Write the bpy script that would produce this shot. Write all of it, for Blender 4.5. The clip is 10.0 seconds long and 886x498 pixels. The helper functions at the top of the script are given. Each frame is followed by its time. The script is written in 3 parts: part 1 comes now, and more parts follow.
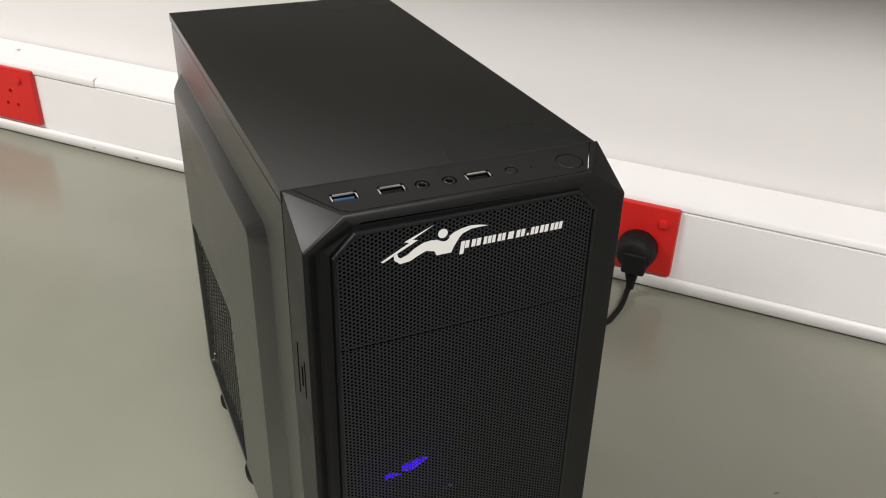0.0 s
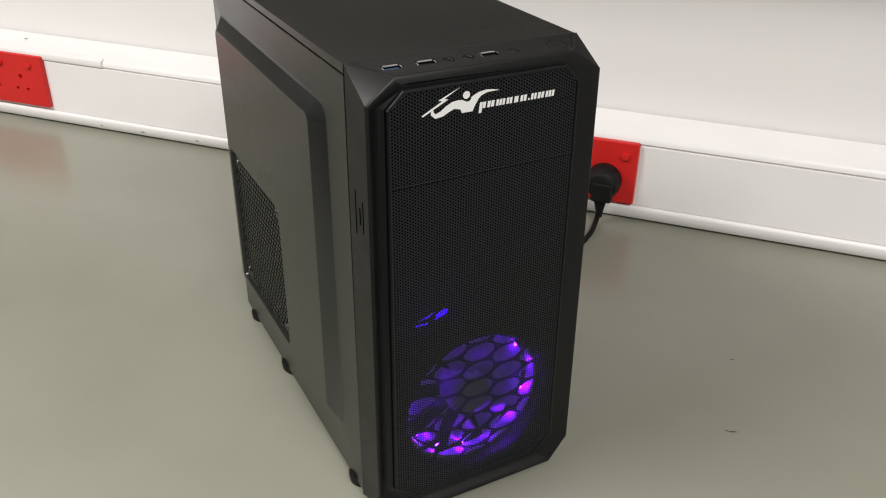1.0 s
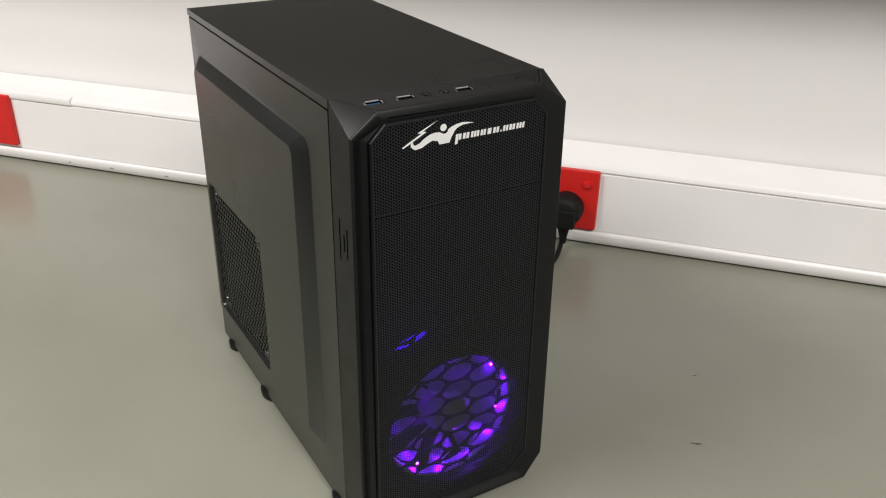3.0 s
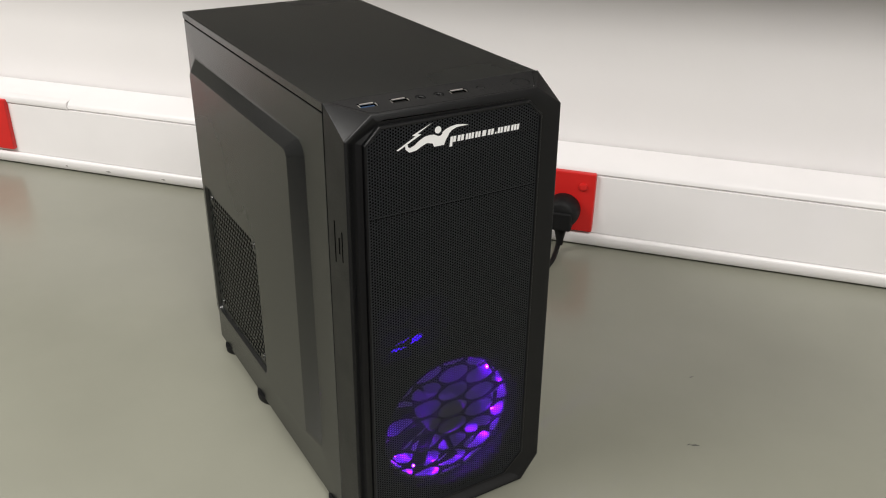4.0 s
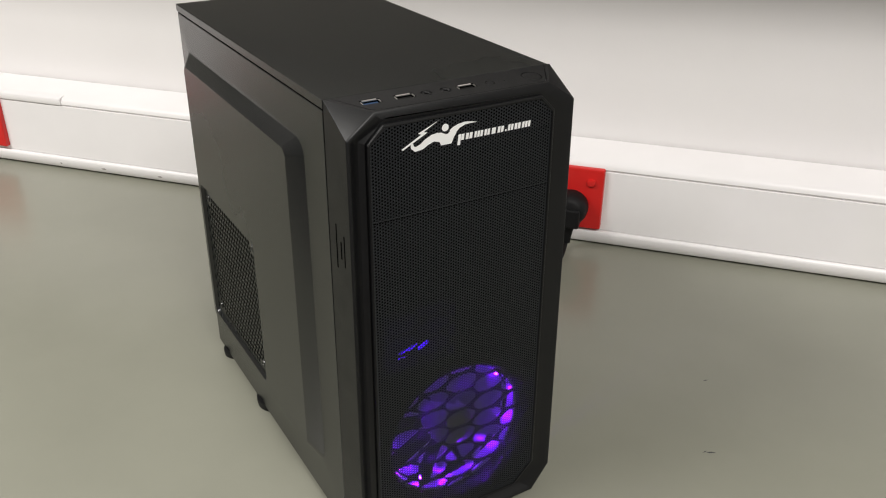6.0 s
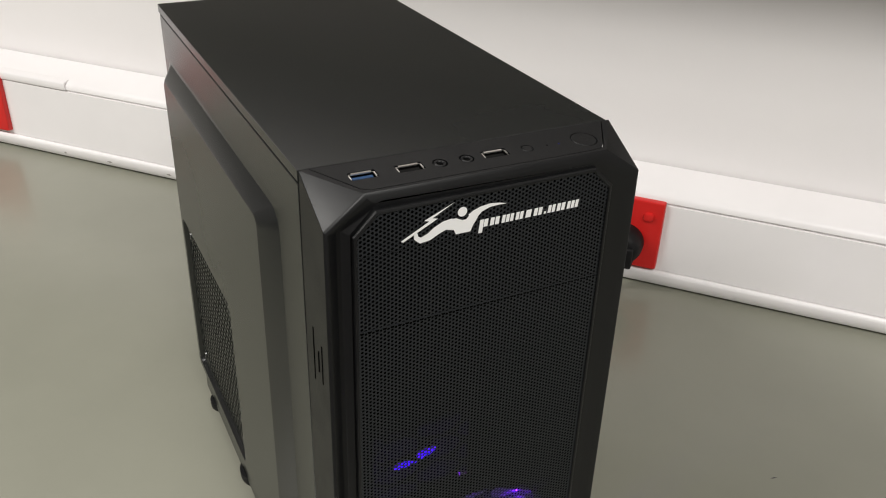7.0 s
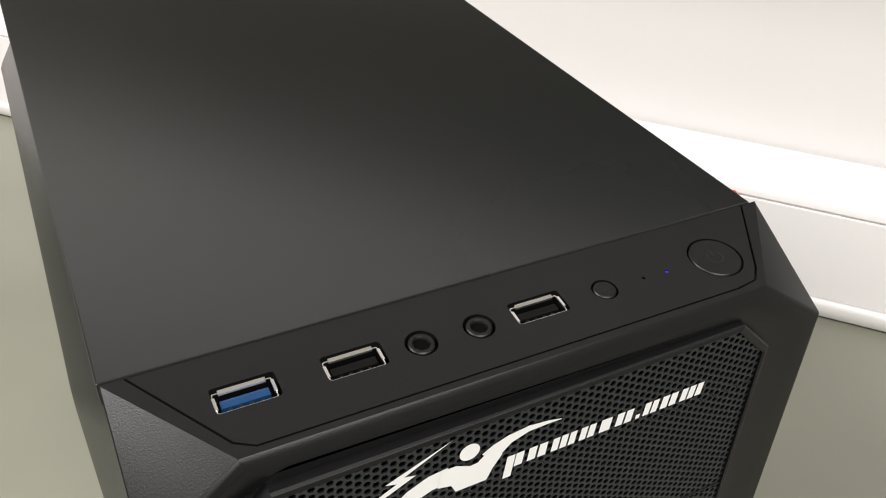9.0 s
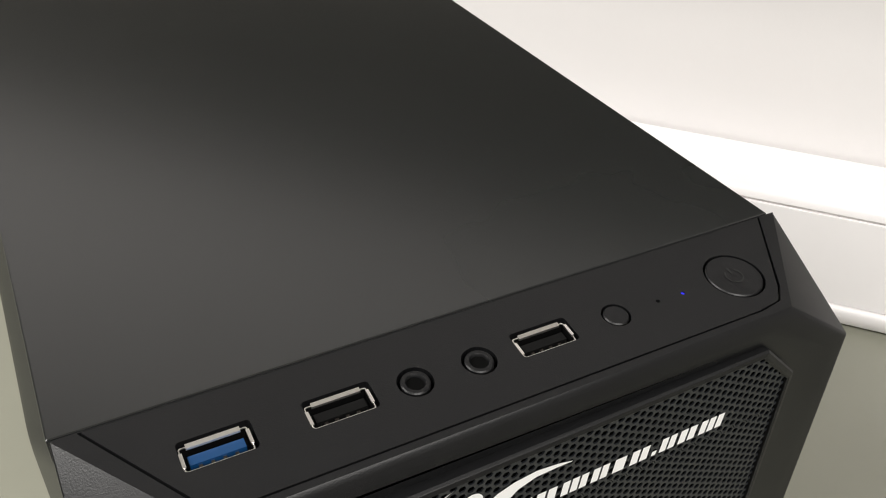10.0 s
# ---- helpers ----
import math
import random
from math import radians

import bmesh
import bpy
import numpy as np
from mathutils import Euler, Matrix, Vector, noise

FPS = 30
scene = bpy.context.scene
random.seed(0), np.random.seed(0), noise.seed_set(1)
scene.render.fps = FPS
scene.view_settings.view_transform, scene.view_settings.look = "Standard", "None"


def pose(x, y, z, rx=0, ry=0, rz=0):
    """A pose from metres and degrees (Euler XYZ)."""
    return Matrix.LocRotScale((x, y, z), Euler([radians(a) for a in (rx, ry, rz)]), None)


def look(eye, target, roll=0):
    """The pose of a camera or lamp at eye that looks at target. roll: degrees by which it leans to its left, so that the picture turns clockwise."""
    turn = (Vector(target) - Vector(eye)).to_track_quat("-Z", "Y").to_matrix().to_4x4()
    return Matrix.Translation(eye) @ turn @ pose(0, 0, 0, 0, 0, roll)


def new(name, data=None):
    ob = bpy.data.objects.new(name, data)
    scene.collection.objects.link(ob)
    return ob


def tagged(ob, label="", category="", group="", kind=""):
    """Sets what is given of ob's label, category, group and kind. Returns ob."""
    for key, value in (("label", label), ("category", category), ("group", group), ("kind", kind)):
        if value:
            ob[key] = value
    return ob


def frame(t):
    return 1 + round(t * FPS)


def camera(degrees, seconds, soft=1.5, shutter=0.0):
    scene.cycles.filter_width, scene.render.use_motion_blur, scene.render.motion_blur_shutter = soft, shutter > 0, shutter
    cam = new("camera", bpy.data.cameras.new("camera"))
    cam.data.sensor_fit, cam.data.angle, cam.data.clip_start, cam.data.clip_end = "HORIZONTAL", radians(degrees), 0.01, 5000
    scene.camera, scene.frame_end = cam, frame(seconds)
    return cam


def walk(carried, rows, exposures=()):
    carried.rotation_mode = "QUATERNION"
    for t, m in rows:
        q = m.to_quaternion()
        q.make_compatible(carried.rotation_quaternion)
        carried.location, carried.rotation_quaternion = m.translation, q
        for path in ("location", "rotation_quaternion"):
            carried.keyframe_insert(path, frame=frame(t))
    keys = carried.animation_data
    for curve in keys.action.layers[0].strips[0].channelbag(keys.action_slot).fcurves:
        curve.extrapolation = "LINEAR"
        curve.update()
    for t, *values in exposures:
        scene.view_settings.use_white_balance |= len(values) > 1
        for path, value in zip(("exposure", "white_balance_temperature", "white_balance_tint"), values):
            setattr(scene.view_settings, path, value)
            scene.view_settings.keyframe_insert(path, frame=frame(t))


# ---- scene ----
cam = camera(53.9, 10.0, 1.1)
PATH = [
    (0, (-0.0883, -0.3422, 0.5724), (0.576, 1.079, -0.3503), 1.8),
    (0.5, (-0.1465, -0.4141, 0.5687), (0.5715, 0.9955, -0.3331), 1.0),
    (1, (-0.1993, -0.4759, 0.5505), (0.5487, 0.9227, -0.3403), 0.7),
    (1.2, (-0.2138, -0.4878, 0.5451), (0.5414, 0.91, -0.3422), 0.7),
    (1.5, (-0.222, -0.4969, 0.5505), (0.5433, 0.9027, -0.3258), 0.9),
    (2, (-0.223, -0.4887, 0.5551), (0.5678, 0.9082, -0.3021), 0.8),
    (2.5, (-0.2266, -0.4896, 0.5596), (0.5915, 0.8991, -0.2857), 0.6),
    (3, (-0.2284, -0.4969, 0.5615), (0.6106, 0.8882, -0.2694), 1.0),
    (4.5, (-0.2257, -0.4987, 0.5615), (0.6179, 0.8863, -0.2639), 0.8),
    (5, (-0.2275, -0.495, 0.5624), (0.6243, 0.8863, -0.2603), 0.9),
    (5.2, (-0.2275, -0.4941, 0.5624), (0.6252, 0.8863, -0.2621), 0.7),
    (6.3, (-0.1956, -0.4377, 0.5515), (0.6306, 0.9373, -0.3076), 0.8),
    (6.5, (-0.1775, -0.4095, 0.5515), (0.6361, 0.9628, -0.3258), 1.1),
    (7, (-0.1147, -0.3322, 0.5551), (0.6252, 1.065, -0.3476), 2.1),
    (7.2, (-0.0965, -0.3058, 0.5542), (0.6042, 1.108, -0.3531), 2.4),
    (7.5, (-0.0774, -0.2648, 0.546), (0.5706, 1.165, -0.3758), 2.6),
    (7.8, (-0.0673, -0.2202, 0.5369), (0.5533, 1.203, -0.4122), 1.6),
    (8, (-0.061, -0.1911, 0.5342), (0.5569, 1.217, -0.4395), 1.3),
    (8.5, (-0.0291, -0.1392, 0.5223), (0.6243, 1.207, -0.5141), 1.3),
    (9, (0.0027, -0.1138, 0.5123), (0.6889, 1.19, -0.5551), 2.0),
    (9.5, (0.0073, -0.0974, 0.506), (0.7244, 1.185, -0.5678), 2.3),
    (10, (0.01, -0.0946, 0.5041), (0.728, 1.194, -0.5615), 1.8),
]
walk(cam, [(t, look(eye, target, roll)) for t, eye, target, roll in PATH], [(0, 0.13), (0.5, 0.10), (1.5, 0.12), (6, 0.12), (7, 0.06), (7.5, 0.06), (8, 0.23), (8.5, 0.47), (9, 0.47), (10, 0.42)])

# ---- light ----
world = bpy.data.worlds.new("room_world")
world.use_nodes = True
world.node_tree.nodes["Background"].inputs[0].default_value = (1.0, 0.97, 0.92, 1)
world.node_tree.nodes["Background"].inputs[1].default_value = 0.05
scene.world = world

# the place is laid out in units of 0.91 m, so that sockets and ports come out at their standard sizes
TRUE = Matrix.Scale(0.91, 4)
# the long wall runs along x here; y points into it
WALL = TRUE @ pose(0.5848, 0.3796, 0.0, 0, 0, -48.2)


def area_lamp(name, at, size_x, size_y, watts, colour):
    data = bpy.data.lights.new(name, "AREA")
    data.shape, data.size, data.size_y, data.energy, data.color = "RECTANGLE", size_x, size_y, watts, colour
    ob = new(name, data)
    ob.matrix_world = WALL @ pose(*at)
    return tagged(ob, kind="structure")


area_lamp("ceiling_light_1", (-1.6, -1.65, 1.95), 1.2, 0.6, 57, (1.0, 0.975, 0.935))
area_lamp("ceiling_light_2", (1.1, -1.85, 1.95), 1.2, 0.6, 46.5, (1.0, 0.975, 0.935))


# ---- materials ----
def material(name, colour, rough=0.5, metal=0.0, grain=0.0, grain_scale=900.0, mottle=0.0, mottle_scale=6.0, rough_var=0.0, spec=0.5):
    """Principled surface with a fine bump, a slow colour mottle and uneven gloss."""
    m = bpy.data.materials.new(name)
    m.use_nodes = True
    t = m.node_tree
    b = t.nodes["Principled BSDF"]
    b.inputs["Base Color"].default_value = (*colour, 1)
    b.inputs["Roughness"].default_value = rough
    b.inputs["Metallic"].default_value = metal
    b.inputs["Specular IOR Level"].default_value = spec
    tc = t.nodes.new("ShaderNodeTexCoord")
    if grain:
        n = t.nodes.new("ShaderNodeTexNoise")
        n.inputs["Scale"].default_value, n.inputs["Detail"].default_value = grain_scale, 3
        t.links.new(tc.outputs["Object"], n.inputs["Vector"])
        bump = t.nodes.new("ShaderNodeBump")
        bump.inputs["Strength"].default_value, bump.inputs["Distance"].default_value = grain, 0.0006
        t.links.new(n.outputs["Fac"], bump.inputs["Height"])
        t.links.new(bump.outputs["Normal"], b.inputs["Normal"])
    if mottle or rough_var:
        n2 = t.nodes.new("ShaderNodeTexNoise")
        n2.inputs["Scale"].default_value, n2.inputs["Detail"].default_value = mottle_scale, 5
        t.links.new(tc.outputs["Object"], n2.inputs["Vector"])
        if mottle:
            ramp = t.nodes.new("ShaderNodeMapRange")
            ramp.clamp = False
            ramp.inputs["From Min"].default_value, ramp.inputs["From Max"].default_value = 0.3, 0.7
            ramp.inputs["To Min"].default_value, ramp.inputs["To Max"].default_value = 1 - mottle, 1 + mottle
            t.links.new(n2.outputs["Fac"], ramp.inputs["Value"])
            mix = t.nodes.new("ShaderNodeVectorMath")
            mix.operation = "SCALE"
            mix.inputs[0].default_value = colour
            t.links.new(ramp.outputs["Result"], mix.inputs["Scale"])
            t.links.new(mix.outputs["Vector"], b.inputs["Base Color"])
        if rough_var:
            r2 = t.nodes.new("ShaderNodeMapRange")
            r2.clamp = False
            r2.inputs["From Min"].default_value, r2.inputs["From Max"].default_value = 0.3, 0.7
            r2.inputs["To Min"].default_value, r2.inputs["To Max"].default_value = rough - rough_var, rough + rough_var
            t.links.new(n2.outputs["Fac"], r2.inputs["Value"])
            t.links.new(r2.outputs["Result"], b.inputs["Roughness"])
    return m


def glow(name, colour, strength):
    m = bpy.data.materials.new(name)
    m.use_nodes = True
    b = m.node_tree.nodes["Principled BSDF"]
    b.inputs["Base Color"].default_value = (*colour, 1)
    b.inputs["Emission Color"].default_value = (*colour, 1)
    b.inputs["Emission Strength"].default_value = strength
    return m


M_ROOM = material("room_paint", (0.34, 0.33, 0.32), 0.6, mottle=0.04, mottle_scale=1.5)
M_WALL = material("wall_paint", (0.815, 0.79, 0.785), 0.55, grain=0.12, grain_scale=350, mottle=0.02, mottle_scale=2.0)
M_TRUNK = material("trunking_pvc", (0.85, 0.826, 0.828), 0.36, grain=0.03, grain_scale=120, mottle=0.02, mottle_scale=9, rough_var=0.05)
M_DESK = material("grey_laminate", (0.268, 0.268, 0.218), 0.23, mottle=0.05, mottle_scale=5, rough_var=0.02)
M_SHELF = material("shade_shelf_board", (0.24, 0.235, 0.22), 0.5, mottle=0.1)
M_EDGE = material("desk_edge_band", (0.10, 0.10, 0.09), 0.5, mottle=0.05)
M_FLOOR = material("floor_vinyl", (0.16, 0.15, 0.14), 0.5, mottle=0.1)
M_CEIL = material("ceiling_board", (0.75, 0.74, 0.72), 0.8, mottle=0.03)
M_STEEL = material("black_powder_coat", (0.0052, 0.0062, 0.0064), 0.27, rough_var=0.015, mottle_scale=2.5, spec=0.72)
M_PLASTIC = material("black_abs", (0.0046, 0.0048, 0.0054), 0.42, grain=0.13, grain_scale=2800, rough_var=0.04, mottle_scale=30, spec=0.36)
M_MESH = material("black_mesh_wire", (0.0150, 0.0168, 0.0200), 0.36, spec=0.42)
# near-black for inner parts; also stands in for shade in gaps and holes
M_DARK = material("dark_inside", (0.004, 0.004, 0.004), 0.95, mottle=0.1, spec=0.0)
M_RUBBER = material("black_rubber", (0.0055, 0.0055, 0.006), 0.62, grain=0.15, grain_scale=500, mottle=0.1, spec=0.3)
M_GLOSS = material("glossy_black_plastic", (0.010, 0.010, 0.010), 0.34, grain=0.03)
M_CHROME = material("nickel_shell", (0.88, 0.86, 0.82), 0.30, 1.0, grain=0.03, grain_scale=800)
M_BLUE = material("blue_usb_tongue", (0.002, 0.036, 0.115), 0.4, grain=0.05)
M_BLACKTONGUE = material("black_usb_tongue", (0.003, 0.003, 0.003), 0.6, grain=0.05, spec=0.15)
M_BRASS = material("contact_metal", (0.10, 0.09, 0.08), 0.4, 1.0)
M_RED = material("red_socket_plastic", (0.62, 0.018, 0.016), 0.33, grain=0.05, grain_scale=300, mottle=0.04, mottle_scale=30)
M_WHITE = material("white_print", (0.88, 0.88, 0.87), 0.5, mottle=0.02, mottle_scale=40)
M_FAN = material("frosted_fan_plastic", (0.15, 0.15, 0.16), 0.35, mottle=0.03)
M_SCREW = material("grey_mark", (0.42, 0.40, 0.39), 0.5, mottle=0.1, mottle_scale=200)
M_SCUFF = material("dark_scuff", (0.03, 0.03, 0.028), 0.6)
M_LED = glow("violet_led", (0.16, 0.001, 1.0), 1900.0)
M_LEAK = glow("violet_leak_glow", (0.12, 0.001, 1.0), 0.10)
M_BLUELED = glow("blue_led", (0.03, 0.03, 1.0), 0.25)


# ---- mesh helpers ----
def part(name, bm, mat, parent=None, label="", smooth=False, sharp=38):
    me = bpy.data.meshes.new(name)
    bmesh.ops.recalc_face_normals(bm, faces=bm.faces)
    bm.to_mesh(me)
    bm.free()
    me.materials.append(mat)
    if smooth:
        me.polygons.foreach_set("use_smooth", [True] * len(me.polygons))
        me.set_sharp_from_angle(angle=radians(sharp))
    ob = new(name, me)
    if parent is not None:
        ob.parent = parent
    if label:
        tagged(ob, label)
    return ob


def thing(name, m, label, category, group="", kind=""):
    ob = new(name)
    ob.matrix_world = m
    ob.empty_display_size = 0.05
    return tagged(ob, label, category, group, kind)


def box(x0, x1, y0, y1, z0, z1, bevel=0.0, seg=2):
    bm = bmesh.new()
    bmesh.ops.create_cube(bm, size=1.0)
    bmesh.ops.scale(bm, vec=(x1 - x0, y1 - y0, z1 - z0), verts=bm.verts)
    bmesh.ops.translate(bm, vec=((x0 + x1) / 2, (y0 + y1) / 2, (z0 + z1) / 2), verts=bm.verts)
    if bevel:
        bmesh.ops.bevel(bm, geom=list(bm.edges), offset=bevel, segments=seg, profile=0.5, affect="EDGES")
    return bm


def loft(rings, closed=True, cap_first=False, cap_last=False):
    """Joins rings of points, each with the same count."""
    bm = bmesh.new()
    rows = [[bm.verts.new(p) for p in r] for r in rings]
    n = len(rows[0])
    for a, b in zip(rows, rows[1:]):
        for i in range(n if closed else n - 1):
            j = (i + 1) % n
            bm.faces.new((a[i], a[j], b[j], b[i]))
    if cap_first:
        bm.faces.new(rows[0])
    if cap_last:
        bm.faces.new(rows[-1])
    return bm


def weld(bm, d=1e-5):
    bmesh.ops.remove_doubles(bm, verts=bm.verts, dist=d)
    return bm


def circle(cx, cy, r, n=24, start=0.0):
    return [(cx + r * math.cos(start + 2 * math.pi * i / n), cy + r * math.sin(start + 2 * math.pi * i / n)) for i in range(n)]


def round_rect(cx, cy, w, h, r, n=4):
    pts = []
    for sx, sy, a in ((1, 1, 0), (-1, 1, 90), (-1, -1, 180), (1, -1, 270)):
        for i in range(n + 1):
            b = radians(a + 90 * i / n)
            pts.append((cx + sx * (w / 2 - r) + r * math.cos(b), cy + sy * (h / 2 - r) + r * math.sin(b)))
    return pts


def plate(outline, holes, place, depth=0.0):
    """A flat sheet with openings; place(u, v, d) gives the point at depth d. Walls of that depth line all its rims."""
    bm = bmesh.new()
    edges, loops = [], []
    for loop in (outline, *holes):
        vs = [bm.verts.new((u, v, 0)) for u, v in loop]
        loops.append(vs)
        edges += [bm.edges.new((vs[i], vs[(i + 1) % len(vs)])) for i in range(len(vs))]
    bmesh.ops.triangle_fill(bm, use_beauty=True, use_dissolve=False, edges=edges, normal=(0, 0, 1))
    for vs in loops:
        if depth:
            low = [bm.verts.new((v.co.x, v.co.y, depth)) for v in vs]
            for i in range(len(vs)):
                j = (i + 1) % len(vs)
                bm.faces.new((vs[i], vs[j], low[j], low[i]))
    for v in bm.verts:
        v.co = place(*v.co)
    return bm


def tube(points, radius, n=10, steps=6, flat=1.0):
    """A round cord through the points, smoothed between them."""
    p = [Vector(q) for q in points]
    line = []
    for i in range(len(p) - 1):
        a, b, c, d = p[max(i - 1, 0)], p[i], p[i + 1], p[min(i + 2, len(p) - 1)]
        for k in range(steps):
            s = k / steps
            line.append(0.5 * (2 * b + (c - a) * s + (2 * a - 5 * b + 4 * c - d) * s * s + (3 * b - a - 3 * c + d) * s ** 3))
    line.append(p[-1])
    rings = []
    for i, q in enumerate(line):
        way = (line[min(i + 1, len(line) - 1)] - line[max(i - 1, 0)]).normalized()
        side = way.cross(Vector((0.1, 0.2, 1))).normalized()
        up = side.cross(way)
        r = radius[min(int(i * len(radius) / len(line)), len(radius) - 1)] if isinstance(radius, (list, tuple)) else radius
        rings.append([q + side * r * math.cos(2 * math.pi * k / n) + up * r * flat * math.sin(2 * math.pi * k / n) for k in range(n)])
    return loft(rings, True, True, True)


def honeycomb(x0, x1, z0, z1, pitch, hole, y0, y1, sides=6, inside=None):
    """A perforated sheet: rows of round holes set in hexagonal cells, with walls of the sheet's thickness."""
    row = pitch * math.sqrt(3) / 2
    cells = []
    nz = int((z1 - z0) / row)
    for j in range(nz):
        z = z0 + row * (j + 0.5)
        shift = 0.5 * pitch * (j % 2)
        for i in range(int((x1 - x0 - shift) / pitch)):
            x = x0 + shift + pitch * (i + 0.5)
            if inside is None or inside(x, z):
                cells.append((x, z))
    c = np.array(cells)
    ang = np.arange(6) * math.pi / 3 + math.pi / 6
    out = np.stack([np.cos(ang), np.sin(ang)], 1) * pitch / math.sqrt(3)
    inn = np.stack([np.cos(ang), np.sin(ang)], 1) * hole / 2
    n = len(c)
    verts = np.zeros((n, 18, 3))
    for k, (ring, y) in enumerate(((out, y0), (inn, y0), (inn, y1))):
        verts[:, 6 * k:6 * k + 6, 0] = c[:, None, 0] + ring[None, :, 0]
        verts[:, 6 * k:6 * k + 6, 2] = c[:, None, 1] + ring[None, :, 1]
        verts[:, 6 * k:6 * k + 6, 1] = y
    quad = []
    for k in (0, 6):
        for i in range(6):
            j = (i + 1) % 6
            quad.append((k + i, k + j, k + 6 + j, k + 6 + i))
    faces = (np.array(quad)[None] + 18 * np.arange(n)[:, None, None]).reshape(-1, 4)
    flat = verts.reshape(-1, 3)
    _, first, back = np.unique(np.round(flat * 2e5).astype(np.int64), axis=0, return_index=True, return_inverse=True)
    return flat[first], back.reshape(-1)[faces]


def sheet_part(name, verts, faces, mat, parent, label=""):
    me = bpy.data.meshes.new(name)
    me.from_pydata(verts.tolist(), [], faces.tolist())
    me.materials.append(mat)
    ob = new(name, me)
    ob.parent = parent
    if label:
        tagged(ob, label)
    return ob


# ---- the room ----
def structure(name, bm, mat, label, category, m=WALL, smooth=False):
    ob = part(name, bm, mat, None, "", smooth)
    ob.matrix_world = m
    return tagged(ob, label, category, kind="structure")


WALL_Y = 0.062
structure("wall_back", box(-4.2, 2.6, WALL_Y, WALL_Y + 0.12, -0.82, 2.0), M_WALL, "plain off-white painted wall behind the desk", "wall")
structure("wall_left", box(-4.32, -4.2, -4.0, WALL_Y + 0.12, -0.82, 2.0), M_ROOM, "plain grey painted wall", "wall")
structure("wall_right", box(2.6, 2.72, -4.0, WALL_Y + 0.12, -0.82, 2.0), M_ROOM, "plain grey painted wall", "wall")
structure("wall_front", box(-4.32, 2.72, -4.12, -4.0, -0.82, 2.0), M_ROOM, "plain grey painted wall", "wall")
# out of view, added to shade the upper wall and dim the case-top reflection
structure("unseen_shade_shelf", box(-4.2, 2.6, WALL_Y - 0.31, WALL_Y, 0.625, 0.655, 0.002), M_SHELF, "unseen shelf added above the desk to shade the upper wall", "shelf")
structure("floor", box(-4.32, 2.72, -4.12, WALL_Y + 0.12, -0.94, -0.82), M_FLOOR, "dark grey vinyl floor", "floor")
structure("ceiling", box(-4.32, 2.72, -4.12, WALL_Y + 0.12, 2.0, 2.1), M_CEIL, "white ceiling", "ceiling")

# the desk, one long worktop against the wall
desk = thing("desk", WALL @ pose(-0.8, -0.4, -0.82), "long grey laminate worktop with a slight sheen against the wall", "desk")
desk_top = part("tabletop", box(-3.2, 3.0, -0.47, 0.44, 0.79, 0.82, 0.0015), M_DESK, desk)
for x in (-3.1, -0.1, 2.9):
    part("leg_panel", box(x - 0.012, x + 0.012, -0.42, 0.42, 0.0, 0.79, 0.001), M_EDGE, desk)


# ---- cable trunking along the wall ----
X0, X1, JOINT = -3.4, 2.4, -0.947
run = thing("trunking", WALL, "white plastic cable trunking along the wall, scuffed at its foot", "cable trunking", "", "structure")
body = [(0.058, 0.0042), (-0.0005, 0.0042), (-0.0022, 0.0058), (-0.0065, 0.0200), (-0.0055, 0.0232), (-0.003, 0.0255), (0.001, 0.0258), (0.001, 0.1210),
        (0.0002, 0.1213), (-0.0016, 0.1240), (-0.0012, 0.1290), (0.002, 0.1335), (0.007, 0.1360), (0.030, 0.1420), (0.058, 0.1485), (0.0585, 0.1485)]
part("body", loft([[(x, y, z) for y, z in body] for x in (X0, X1)], True, True, True), M_TRUNK, run, smooth=True)
part("cover", box(X0 + 0.0005, X1 - 0.0005, -0.0015, 0.0012, 0.0263, 0.1203, 0.0006), M_TRUNK, run)
cap = [(-0.0005, 0.1213), (-0.0027, 0.1219), (-0.0036, 0.1235), (-0.0036, 0.1325), (-0.0026, 0.1346), (0.001, 0.1360), (0.012, 0.1372), (0.012, 0.1362), (0.006, 0.1340)]
part("edge_cap", loft([[(x, y, z) for y, z in cap] for x in (X0, JOINT)], True, True, True), M_TRUNK, run, "square white edge strip", True, 60)
part("screw", plate(circle(-1.146, 0.036, 0.0034, 14), [], lambda u, v, d: (u, v, 0.1442)), M_SCREW, run, "small grey screw head")
for x, w in ((-0.970, 0.003), (-0.880, 0.006), (-0.765, 0.005)):
    part("scuff", plate([(x - w, 0.0125), (x, 0.0105), (x + w, 0.0120), (x + 0.3 * w, 0.0145)], [], lambda u, v, d: (u, -0.0024 - (v - 0.0058) * 0.326, v)), M_SCREW, run, "small grey scuff")


